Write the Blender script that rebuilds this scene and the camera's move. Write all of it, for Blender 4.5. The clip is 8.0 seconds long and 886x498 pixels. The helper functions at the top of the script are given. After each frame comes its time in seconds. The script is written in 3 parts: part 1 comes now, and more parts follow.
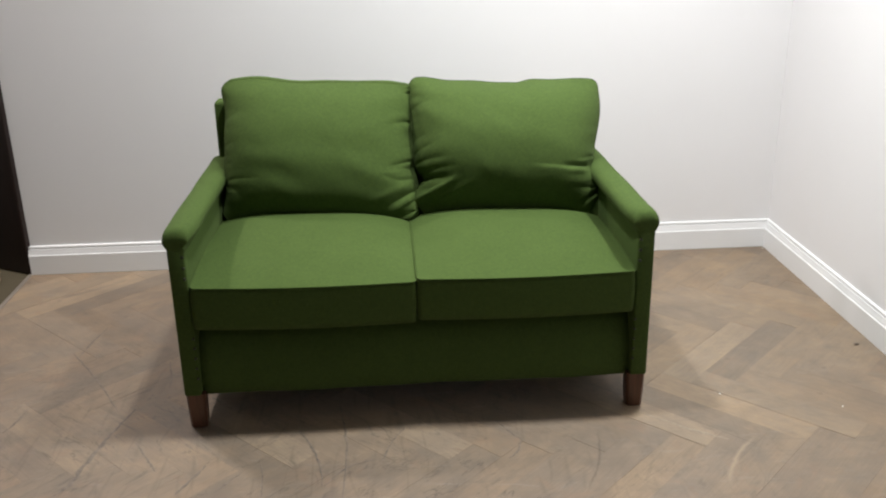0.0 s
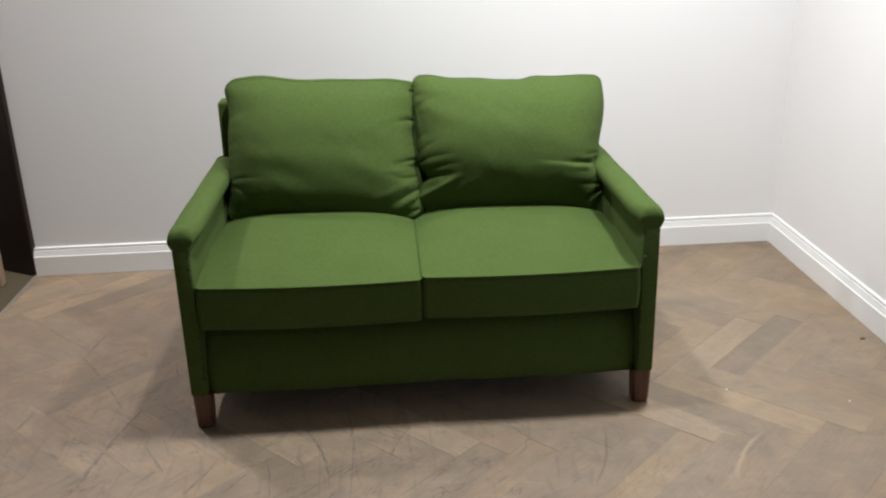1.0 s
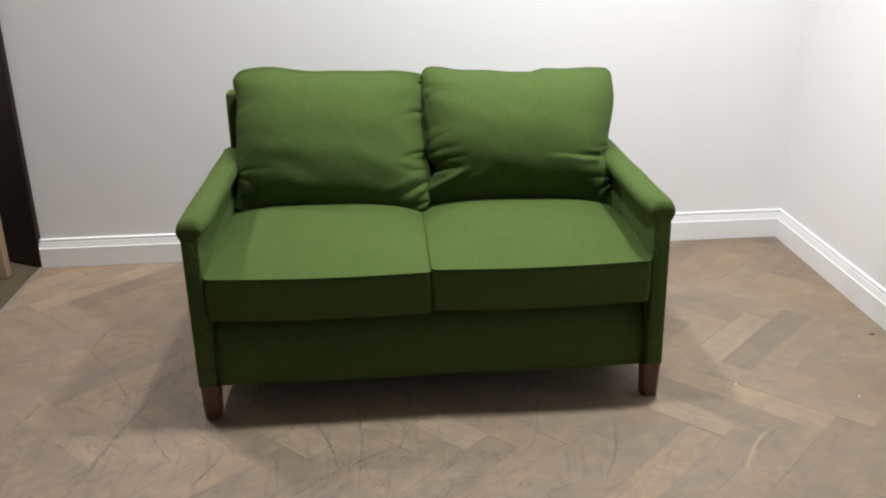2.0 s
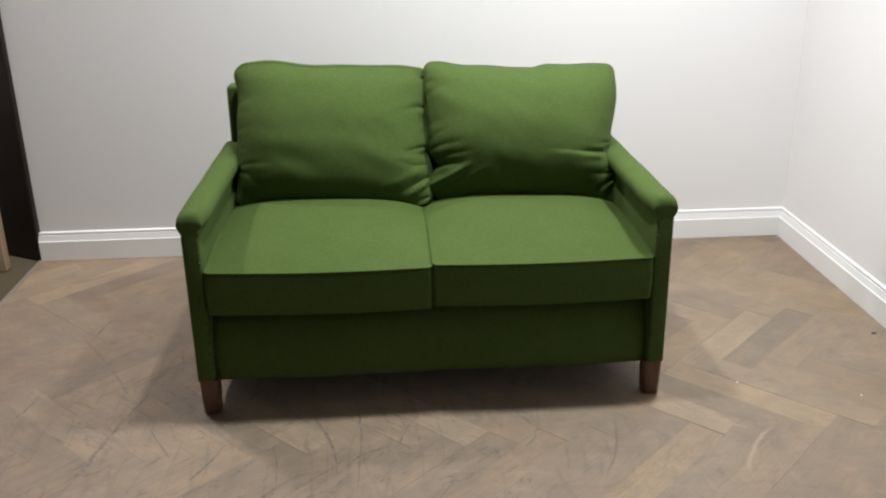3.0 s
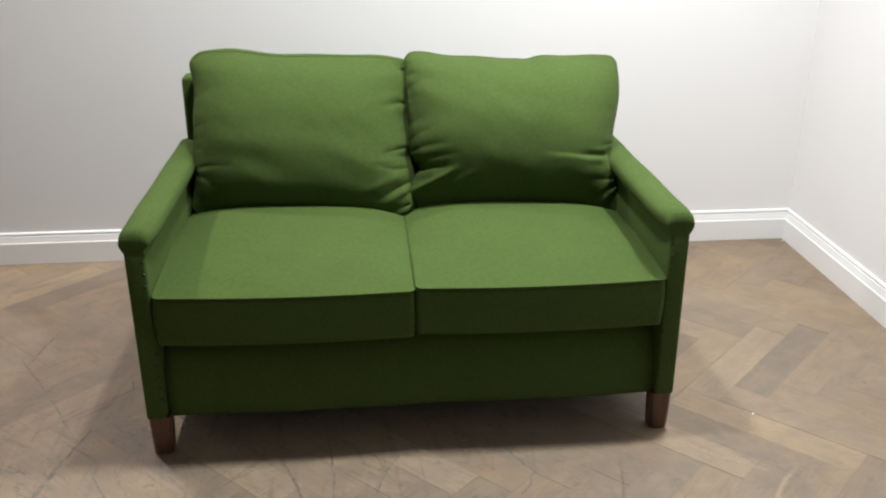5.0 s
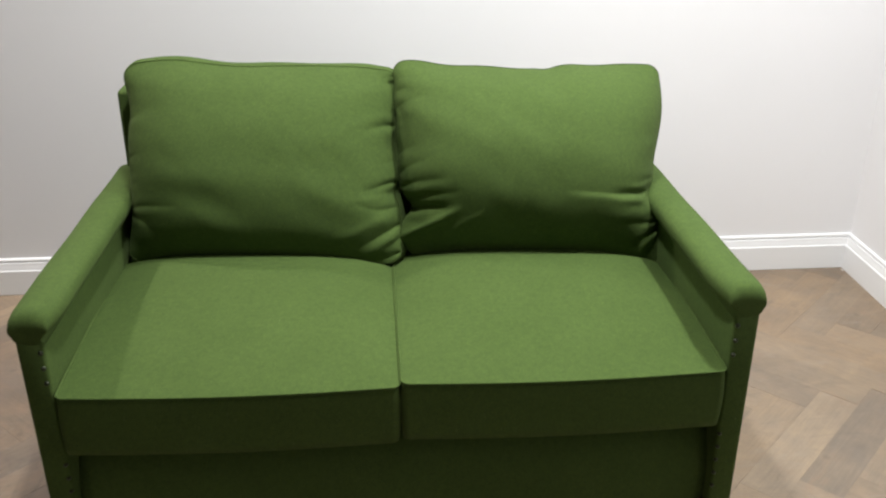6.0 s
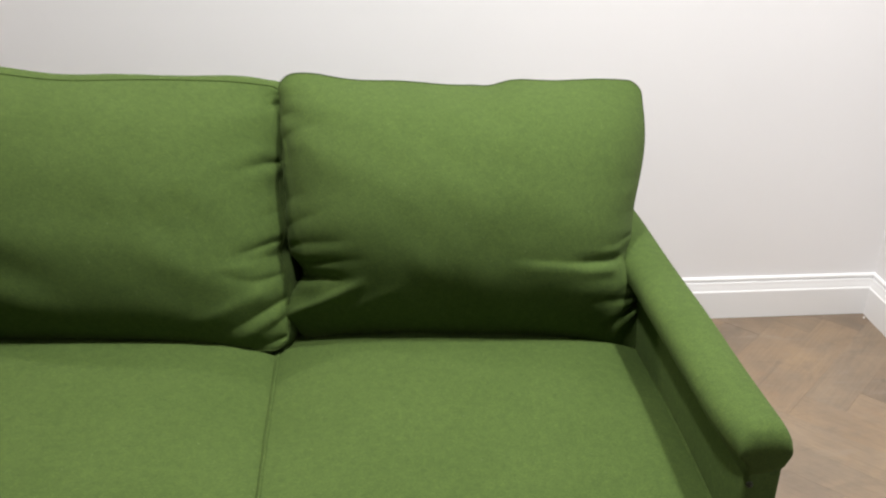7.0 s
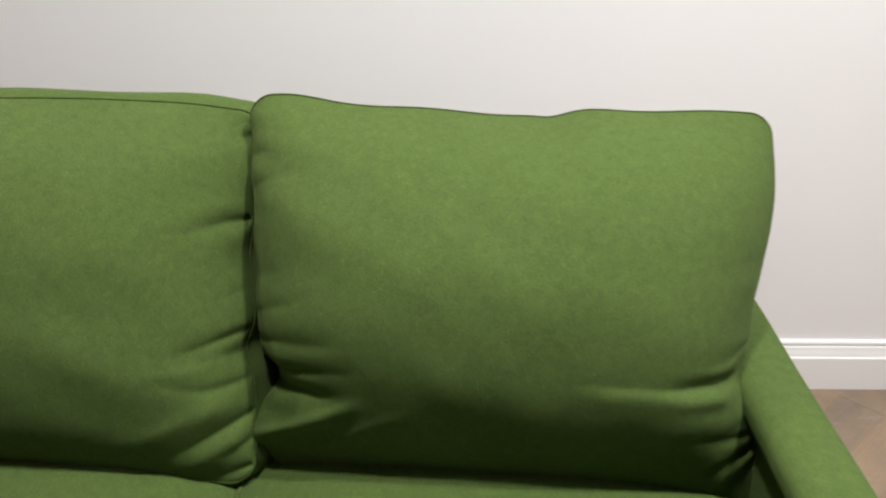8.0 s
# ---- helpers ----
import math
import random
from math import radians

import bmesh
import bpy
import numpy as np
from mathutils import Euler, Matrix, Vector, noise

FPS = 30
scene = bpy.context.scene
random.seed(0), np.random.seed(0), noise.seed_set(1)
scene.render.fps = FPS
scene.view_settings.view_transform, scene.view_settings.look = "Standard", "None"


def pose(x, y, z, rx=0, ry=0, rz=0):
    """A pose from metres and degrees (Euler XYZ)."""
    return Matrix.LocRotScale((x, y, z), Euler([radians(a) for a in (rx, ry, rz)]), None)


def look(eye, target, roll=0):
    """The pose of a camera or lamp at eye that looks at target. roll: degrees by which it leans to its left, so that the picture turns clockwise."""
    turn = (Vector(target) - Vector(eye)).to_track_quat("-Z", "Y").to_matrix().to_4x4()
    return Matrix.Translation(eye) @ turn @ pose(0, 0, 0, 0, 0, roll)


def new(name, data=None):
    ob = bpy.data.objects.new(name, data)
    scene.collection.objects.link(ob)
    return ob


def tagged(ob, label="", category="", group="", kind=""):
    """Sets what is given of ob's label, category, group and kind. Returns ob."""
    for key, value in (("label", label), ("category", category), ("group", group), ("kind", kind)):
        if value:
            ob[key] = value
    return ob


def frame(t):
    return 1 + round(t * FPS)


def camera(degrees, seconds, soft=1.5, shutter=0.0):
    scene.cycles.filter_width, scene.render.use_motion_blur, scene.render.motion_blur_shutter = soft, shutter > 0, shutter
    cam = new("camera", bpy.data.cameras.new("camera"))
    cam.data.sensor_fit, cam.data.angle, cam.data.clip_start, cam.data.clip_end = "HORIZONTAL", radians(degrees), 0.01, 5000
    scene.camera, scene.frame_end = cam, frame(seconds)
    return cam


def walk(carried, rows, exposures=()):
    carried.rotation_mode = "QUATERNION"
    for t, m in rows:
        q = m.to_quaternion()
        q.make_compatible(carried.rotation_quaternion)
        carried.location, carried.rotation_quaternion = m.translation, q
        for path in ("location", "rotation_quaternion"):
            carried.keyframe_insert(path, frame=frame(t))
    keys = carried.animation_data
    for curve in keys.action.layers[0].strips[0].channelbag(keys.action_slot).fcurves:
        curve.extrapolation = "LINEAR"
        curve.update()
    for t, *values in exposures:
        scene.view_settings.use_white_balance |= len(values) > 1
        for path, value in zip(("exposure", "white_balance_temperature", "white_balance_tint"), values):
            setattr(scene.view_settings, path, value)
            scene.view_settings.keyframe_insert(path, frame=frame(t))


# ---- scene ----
cam = camera(51.3, 8.0, soft=2.1, shutter=0.2)
PATH = [
    (0, (0.052, -0.11, 1.465), (0.166, 1.76, 0.765), -1.0),
    (0.5, (0.057, -0.103, 1.467), (0.161, 1.766, 0.761), -1.5),
    (1, (0.048, -0.107, 1.469), (0.154, 1.761, 0.762), -1.6),
    (2.5, (0.017, -0.094, 1.442), (0.12, 1.771, 0.726), -1.1),
    (3, (0.018, -0.089, 1.44), (0.123, 1.775, 0.723), -0.9),
    (3.5, (0.033, -0.072, 1.441), (0.16, 1.793, 0.728), -1.0),
    (4, (0.022, -0.061, 1.455), (0.147, 1.804, 0.744), -1.0),
    (4.2, (0.015, -0.042, 1.447), (0.139, 1.823, 0.735), -1.0),
    (5.3, (0.009, 0.419, 1.410), (0.186, 2.246, 0.616), 0.2),
    (5.5, (0.035, 0.534, 1.399), (0.215, 2.352, 0.585), 0.2),
    (5.8, (0.070, 0.742, 1.418), (0.215, 2.552, 0.580), 0.1),
    (6, (0.093, 0.842, 1.425), (0.229, 2.655, 0.591), -0.0),
    (6.2, (0.121, 0.951, 1.429), (0.262, 2.755, 0.579), 0.2),
    (6.5, (0.175, 1.112, 1.39), (0.315, 2.922, 0.55), 0.0),
    (6.8, (0.240, 1.337, 1.370), (0.395, 3.135, 0.510), 0.5),
    (7, (0.293, 1.438, 1.352), (0.446, 3.227, 0.471), 0.6),
    (7.2, (0.343, 1.540, 1.331), (0.444, 3.299, 0.385), 0.1),
    (7.5, (0.373, 1.694, 1.296), (0.459, 3.459, 0.350), 0.7),
    (7.8, (0.400, 1.831, 1.292), (0.411, 3.606, 0.370), 0.1),
    (8, (0.365, 1.943, 1.279), (0.384, 3.712, 0.344), 0.7),
]
EXPOSURES = [(0.0, -0.02, 6500, 10), (1.0, -0.03, 6500, 10), (2.5, 0.0, 6500, 10), (3.0, 0.0, 6500, 10), (4.0, -0.12, 6500, 10), (4.3, -0.10, 6500, 10), (5.3, 0.17, 6500, 9), (6.0, 0.12, 6500, 10), (6.5, 0.04, 6500, 10), (7.0, 0.03, 6660, 12), (7.5, 0.13, 6700, 13), (8.0, -0.05, 6740, 13)]
walk(cam, [(t, look(eye, target, roll)) for t, eye, target, roll in PATH], EXPOSURES)

# ---- light ----
world = bpy.data.worlds.new("world")
scene.world = world
world.use_nodes = True
world.node_tree.nodes["Background"].inputs[0].default_value = (0.9, 0.95, 1.0, 1)
world.node_tree.nodes["Background"].inputs[1].default_value = 0.005
scene.view_settings.exposure = 0.0


def unseen_lamp(x, y, z, watts, size, colour, spread):
    lamp = bpy.data.lights.new("unseen_lamp", "AREA")
    lamp.shape, lamp.size, lamp.energy, lamp.color, lamp.spread = "DISK", size, watts, colour, radians(spread)
    ob = new("unseen_lamp", lamp)
    ob.matrix_world = pose(x, y, z)
    return ob


CEILING = 2.6
WARM, WHITE = (1.0, 0.925, 0.885), (0.968, 0.988, 0.975)
# first three follow the shadows; last three are weak fill, added to brighten
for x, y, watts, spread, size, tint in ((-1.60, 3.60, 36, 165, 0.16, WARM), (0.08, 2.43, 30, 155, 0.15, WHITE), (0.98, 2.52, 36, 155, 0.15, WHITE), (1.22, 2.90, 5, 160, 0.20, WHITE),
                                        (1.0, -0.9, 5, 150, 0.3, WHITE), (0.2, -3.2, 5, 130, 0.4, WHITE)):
    unseen_lamp(x, y, CEILING - 0.02, watts, size, tint, spread)


# ---- materials ----
def material(name, colour, roughness=0.6, metal=0.0):
    m = bpy.data.materials.new(name)
    m.use_nodes = True
    shader = m.node_tree.nodes["Principled BSDF"]
    shader.inputs["Base Color"].default_value = (*colour, 1)
    shader.inputs["Roughness"].default_value = roughness
    shader.inputs["Metallic"].default_value = metal
    return m, m.node_tree, shader


def node(tree, kind, **values):
    n = tree.nodes.new(kind)
    for key, value in values.items():
        if key in n.inputs:
            n.inputs[key].default_value = value
    return n


def noise_node(tree, vector, scale, detail=4.0, rough=0.55, distortion=0.0):
    n = node(tree, "ShaderNodeTexNoise", Scale=scale, Detail=detail, Roughness=rough, Distortion=distortion)
    tree.links.new(vector, n.inputs["Vector"])
    return n


def ramp(tree, factor, stops):
    n = tree.nodes.new("ShaderNodeValToRGB")
    while len(n.color_ramp.elements) < len(stops):
        n.color_ramp.elements.new(0.5)
    for element, (place, colour) in zip(n.color_ramp.elements, stops):
        element.position = place
        element.color = (*colour, 1) if len(colour) == 3 else colour
    tree.links.new(factor, n.inputs[0])
    return n


def mix(tree, factor, a, b, blend="MIX"):
    n = tree.nodes.new("ShaderNodeMix")
    n.data_type, n.blend_type = "RGBA", blend
    for socket, value in ((n.inputs[0], factor), (n.inputs[6], a), (n.inputs[7], b)):
        if isinstance(value, (int, float)):
            socket.default_value = value
        elif isinstance(value, tuple):
            socket.default_value = (*value, 1)
        else:
            tree.links.new(value, socket)
    return n.outputs[2]


def bump(tree, shader, height, strength, distance):
    n = node(tree, "ShaderNodeBump", Strength=strength, Distance=distance)
    tree.links.new(height, n.inputs["Height"])
    tree.links.new(n.outputs[0], shader.inputs["Normal"])
    return n


def wool(name, colour, dark, light):
    """Felted wool: soft mottling, fine fibres, short pale hairs, a little sheen."""
    m, tree, shader = material(name, colour, 0.95)
    place = tree.nodes.new("ShaderNodeTexCoord").outputs["Object"]
    broad = noise_node(tree, place, 9, 4, 0.6)
    fine = noise_node(tree, place, 380, 3, 0.7)
    mid = noise_node(tree, place, 85, 4, 0.65)
    base = ramp(tree, broad.outputs[0], [(0.3, dark), (0.55, colour), (0.8, light)]).outputs[0]
    speck = ramp(tree, fine.outputs[0], [(0.3, (0.60, 0.66, 0.74)), (0.5, (0.98, 1.0, 1.0)), (0.7, (1.44, 1.32, 1.14))]).outputs[0]
    base = mix(tree, 0.58, base, speck, "MULTIPLY")
    mottle = ramp(tree, mid.outputs[0], [(0.3, (0.86, 0.87, 0.90)), (0.7, (1.15, 1.13, 1.08))]).outputs[0]
    base = mix(tree, 0.85, base, mottle, "MULTIPLY")
    stretch = node(tree, "ShaderNodeMapping", Scale=(1.0, 1.0, 0.22), Rotation=(0.5, 0.7, 0.9))
    tree.links.new(place, stretch.inputs[0])
    hairs = noise_node(tree, stretch.outputs[0], 260, 2, 0.5)
    hair = ramp(tree, hairs.outputs[0], [(0.70, (0, 0, 0)), (0.78, (1, 1, 1))]).outputs[0]
    pale = mix(tree, 0.35, light, (0.4, 0.45, 0.25))
    base = mix(tree, mix(tree, 0.3, (0, 0, 0), hair), base, pale)
    tree.links.new(base, shader.inputs["Base Color"])
    shader.inputs["Sheen Weight"].default_value = 0.03
    shader.inputs["Sheen Roughness"].default_value = 0.5
    shader.inputs["Sheen Tint"].default_value = (0.6, 0.75, 0.35, 1)
    shader.inputs["Specular IOR Level"].default_value = 0.12
    bump(tree, shader, fine.outputs[0], 0.3, 0.0010)
    return m


def paint(name, colour, grain, strength, roughness=0.6):
    m, tree, shader = material(name, colour, roughness)
    place = tree.nodes.new("ShaderNodeTexCoord").outputs["Object"]
    broad = noise_node(tree, place, 1.3, 3)
    fine = noise_node(tree, place, grain, 4, 0.6)
    tone = ramp(tree, broad.outputs[0], [(0.3, tuple(c * 0.97 for c in colour)), (0.7, colour)]).outputs[0]
    tree.links.new(tone, shader.inputs["Base Color"])
    bump(tree, shader, fine.outputs[0], strength, 0.001)
    return m


def plank_wood(name, joined=False):
    """Smoked oak planks, each its own tone, with grain along the plank, dark cracks and figure, pale wear."""
    m, tree, shader = material(name, (0.3, 0.24, 0.18), 0.5)
    about = tree.nodes.new("ShaderNodeObjectInfo")
    info = about.outputs["Random"]
    shade = tree.nodes.new("ShaderNodeSeparateColor")
    tree.links.new(about.outputs["Color"], shade.inputs[0])
    tone_from, hue_from = shade.outputs[0], shade.outputs[1]
    if joined:
        info = tree.nodes.new("ShaderNodeNewGeometry").outputs["Random Per Island"]
        hue_from = info
        tone_from = node(tree, "ShaderNodeMapRange", **{"To Min": 0.15, "To Max": 0.84}).outputs[0]
        tree.links.new(info, tone_from.node.inputs["Value"])
    coord = tree.nodes.new("ShaderNodeTexCoord").outputs["Object"]
    shift = node(tree, "ShaderNodeVectorMath")
    shift.operation = "MULTIPLY_ADD"
    spread = tree.nodes.new("ShaderNodeCombineXYZ")
    for k in range(3):
        tree.links.new(info, spread.inputs[k])
    tree.links.new(spread.outputs[0], shift.inputs[0])
    shift.inputs[1].default_value = (37.0, 91.0, 53.0)
    tree.links.new(coord, shift.inputs[2])
    own = shift.outputs[0]
    along = node(tree, "ShaderNodeMapping", Scale=(1.6, 16.0, 1.0))
    tree.links.new(own, along.inputs[0])
    grain = noise_node(tree, along.outputs[0], 3.2, 6, 0.65, 0.6)
    streak = node(tree, "ShaderNodeMapping", Scale=(3.5, 90.0, 1.0))
    tree.links.new(own, streak.inputs[0])
    pores = noise_node(tree, streak.outputs[0], 3.0, 3, 0.6)
    tone = ramp(tree, tone_from, [(0.0, (0.118, 0.086, 0.060)), (0.1, (0.176, 0.134, 0.097)), (0.25, (0.200, 0.149, 0.103)), (0.45, (0.195, 0.147, 0.105)),
                             (0.65, (0.216, 0.159, 0.108)), (0.85, (0.232, 0.172, 0.116)), (1.0, (0.270, 0.203, 0.138))]).outputs[0]
    hue = ramp(tree, hue_from, [(0.0, (0.98, 1.0, 1.04)), (0.6, (1.02, 1.0, 0.98)), (1.0, (1.09, 1.0, 0.89))]).outputs[0]
    tone = mix(tree, 0.5, tone, hue, "MULTIPLY")
    figure = ramp(tree, grain.outputs[0], [(0.25, (0.78, 0.77, 0.77)), (0.5, (0.98, 0.98, 0.98)), (0.75, (1.16, 1.14, 1.11))]).outputs[0]
    base = mix(tree, 0.55, tone, figure, "MULTIPLY")
    fine = ramp(tree, pores.outputs[0], [(0.35, (0.86, 0.86, 0.86)), (0.6, (1.04, 1.04, 1.04))]).outputs[0]
    base = mix(tree, 0.6, base, fine, "MULTIPLY")
    geo = tree.nodes.new("ShaderNodeNewGeometry").outputs["Position"]
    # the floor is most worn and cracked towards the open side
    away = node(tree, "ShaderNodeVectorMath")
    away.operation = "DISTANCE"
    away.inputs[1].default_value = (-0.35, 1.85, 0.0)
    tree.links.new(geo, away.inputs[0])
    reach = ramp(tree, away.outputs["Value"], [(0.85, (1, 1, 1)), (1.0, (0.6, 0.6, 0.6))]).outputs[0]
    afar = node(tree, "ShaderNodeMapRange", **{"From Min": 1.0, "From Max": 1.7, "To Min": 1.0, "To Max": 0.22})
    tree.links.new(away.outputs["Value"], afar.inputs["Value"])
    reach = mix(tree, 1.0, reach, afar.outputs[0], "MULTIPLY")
    # dark cracks and mineral lines
    crack = node(tree, "ShaderNodeMapping", Scale=(1.5, 9.0, 1.0))
    tree.links.new(own, crack.inputs[0])
    lines = noise_node(tree, crack.outputs[0], 1.6, 4, 0.55, 0.9)
    thin = ramp(tree, lines.outputs[0], [(0.486, (0, 0, 0)), (0.5, (1, 1, 1)), (0.514, (0, 0, 0))]).outputs[0]
    where = noise_node(tree, own, 7.0, 2)
    some = ramp(tree, where.outputs[0], [(0.42, (0, 0, 0)), (0.56, (1, 1, 1))]).outputs[0]
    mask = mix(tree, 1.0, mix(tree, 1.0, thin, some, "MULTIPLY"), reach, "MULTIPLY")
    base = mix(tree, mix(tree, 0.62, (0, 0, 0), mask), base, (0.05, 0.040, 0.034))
    # broad mineral smudges drawn out along the plank
    smear = node(tree, "ShaderNodeMapping", Scale=(2.6, 11.0, 1.0), Location=(3.1, 7.7, 0))
    tree.links.new(own, smear.inputs[0])
    smudges = noise_node(tree, smear.outputs[0], 1.3, 5, 0.62, 0.8)
    smudge = ramp(tree, smudges.outputs[0], [(0.57, (0, 0, 0)), (0.72, (1, 1, 1))]).outputs[0]
    base = mix(tree, mix(tree, 0.36, (0, 0, 0), smudge), base, (0.098, 0.078, 0.064))
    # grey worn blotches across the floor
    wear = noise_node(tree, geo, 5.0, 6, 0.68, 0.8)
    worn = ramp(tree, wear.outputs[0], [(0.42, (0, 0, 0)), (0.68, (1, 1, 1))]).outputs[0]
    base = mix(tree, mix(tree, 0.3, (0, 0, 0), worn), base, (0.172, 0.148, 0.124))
    drift = noise_node(tree, geo, 8.0, 5, 0.62, 0.5)
    tint = ramp(tree, drift.outputs["Fac"], [(0.30, (0.86, 0.87, 0.90)), (0.5, (1.0, 1.0, 1.0)), (0.70, (1.19, 1.17, 1.12))]).outputs[0]
    base = mix(tree, 0.9, base, tint, "MULTIPLY")
    # warm brown stains, a few hand-widths apart
    stain = noise_node(tree, geo, 6.5, 4, 0.6, 1.0)
    stained = ramp(tree, stain.outputs[0], [(0.60, (0, 0, 0)), (0.72, (1, 1, 1))]).outputs[0]
    base = mix(tree, mix(tree, 0.4, (0, 0, 0), stained), base, (0.225, 0.140, 0.088))
    # scuffs and dark veins that run on across the planks
    veins = noise_node(tree, geo, 3.0, 4, 0.55, 2.2)
    vein = ramp(tree, veins.outputs[0], [(0.488, (0, 0, 0)), (0.5, (1, 1, 1)), (0.512, (0, 0, 0))]).outputs[0]
    patch = noise_node(tree, geo, 2.3, 3, 0.6)
    patches = ramp(tree, patch.outputs[0], [(0.45, (0, 0, 0)), (0.62, (1, 1, 1))]).outputs[0]
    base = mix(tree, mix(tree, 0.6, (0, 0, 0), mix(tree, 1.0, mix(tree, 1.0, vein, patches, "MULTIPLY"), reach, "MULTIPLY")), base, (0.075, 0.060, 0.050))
    turned = node(tree, "ShaderNodeMapping", Scale=(1.0, 5.0, 1.0), Rotation=(0, 0, 0.95))
    tree.links.new(geo, turned.inputs[0])
    scuffs = noise_node(tree, turned.outputs[0], 5.0, 5, 0.7, 1.2)
    scuff = ramp(tree, scuffs.outputs[0], [(0.56, (0, 0, 0)), (0.72, (1, 1, 1))]).outputs[0]
    base = mix(tree, mix(tree, 0.32, (0, 0, 0), scuff), base, (0.105, 0.088, 0.075))
    bright = ramp(tree, scuffs.outputs[0], [(0.26, (1, 1, 1)), (0.42, (0, 0, 0))]).outputs[0]
    base = mix(tree, mix(tree, 0.45, (0, 0, 0), bright), base, (0.26, 0.222, 0.180))
    ripple = noise_node(tree, geo, 14.0, 3, 0.6)
    ripples = node(tree, "ShaderNodeVectorMath")
    ripples.operation = "MULTIPLY_ADD"
    ripples.inputs[1].default_value = (0.022, 0.022, 0.0)
    tree.links.new(ripple.outputs["Color"], ripples.inputs[0])
    tree.links.new(geo, ripples.inputs[2])
    centred = node(tree, "ShaderNodeVectorMath")
    centred.operation = "ADD"
    centred.inputs[1].default_value = (-0.011, -0.011, 0.0)
    tree.links.new(ripples.outputs[0], centred.inputs[0])
    warped = centred.outputs[0]
    # long thin scratches on the worn stretch
    for turn, scale in ((0.12, 2.9), (-0.35, 3.3), (-0.9, 3.5)):
        drawn = node(tree, "ShaderNodeMapping", Scale=(2.6, 0.34, 1.0), Rotation=(0, 0, turn), Location=(turn, 2 * turn, 0))
        tree.links.new(geo, drawn.inputs[0])
        field = noise_node(tree, drawn.outputs[0], scale, 2, 0.4, 0.25)
        line = ramp(tree, field.outputs[0], [(0.478, (0, 0, 0)), (0.5, (1, 1, 1)), (0.522, (0, 0, 0))]).outputs[0]
        gaps = noise_node(tree, geo, 6.0 + 3 * turn, 3, 0.6)
        kept = ramp(tree, gaps.outputs[0], [(0.46, (0, 0, 0)), (0.62, (1, 1, 1))]).outputs[0]
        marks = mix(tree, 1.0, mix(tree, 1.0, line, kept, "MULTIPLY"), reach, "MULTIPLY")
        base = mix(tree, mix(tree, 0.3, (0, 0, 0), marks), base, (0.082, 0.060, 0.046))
    # a pale bow of sapwood and a dark drag mark, both bowed
    for middle, radius, width, centre, reach_to, tint, strength in (
            ((1.446, 1.737, 0), 0.546, 0.010, (1.010, 2.045, 0), 0.12, (0.36, 0.28, 0.185), 0.55),
            ((-0.287, 2.350, 0), 0.940, 0.005, (0.605, 2.075, 0), 0.14, (0.065, 0.048, 0.038), 0.55)):
        bow = node(tree, "ShaderNodeVectorMath")
        bow.operation = "DISTANCE"
        bow.inputs[1].default_value = middle
        tree.links.new(warped, bow.inputs[0])
        ringed = node(tree, "ShaderNodeMapRange", **{"From Min": radius - width, "From Max": radius + width})
        tree.links.new(bow.outputs["Value"], ringed.inputs["Value"])
        ring_line = ramp(tree, ringed.outputs[0], [(0.0, (0, 0, 0)), (0.5, (1, 1, 1)), (1.0, (0, 0, 0))]).outputs[0]
        near = node(tree, "ShaderNodeVectorMath")
        near.operation = "DISTANCE"
        near.inputs[1].default_value = centre
        tree.links.new(geo, near.inputs[0])
        short = ramp(tree, near.outputs["Value"], [(reach_to - 0.05, (1, 1, 1)), (reach_to + 0.03, (0, 0, 0))]).outputs[0]
        base = mix(tree, mix(tree, strength, (0, 0, 0), mix(tree, 1.0, ring_line, short, "MULTIPLY")), base, tint)
    knots = node(tree, "ShaderNodeTexVoronoi", Scale=5.5)
    tree.links.new(own, knots.inputs["Vector"])
    knot = ramp(tree, knots.outputs["Distance"], [(0.03, (1, 1, 1)), (0.075, (0, 0, 0))]).outputs[0]
    base = mix(tree, mix(tree, 0.3, (0, 0, 0), knot), base, (0.07, 0.055, 0.045))
    tree.links.new(base, shader.inputs["Base Color"])
    gloss = ramp(tree, grain.outputs[0], [(0.3, (0.5, 0.5, 0.5)), (0.7, (0.62, 0.62, 0.62))]).outputs[0]
    tree.links.new(gloss, shader.inputs["Roughness"])
    bump(tree, shader, pores.outputs[0], 0.25, 0.0008)
    return m


def wood(name, dark, light, scale=(14.0, 14.0, 1.2), roughness=0.4):
    m, tree, shader = material(name, light, roughness)
    coord = tree.nodes.new("ShaderNodeTexCoord").outputs["Object"]
    stretch = node(tree, "ShaderNodeMapping", Scale=scale)
    tree.links.new(coord, stretch.inputs[0])
    grain = noise_node(tree, stretch.outputs[0], 6, 5, 0.6, 0.5)
    tree.links.new(ramp(tree, grain.outputs[0], [(0.3, dark), (0.7, light)]).outputs[0], shader.inputs["Base Color"])
    bump(tree, shader, grain.outputs[0], 0.2, 0.001)
    return m


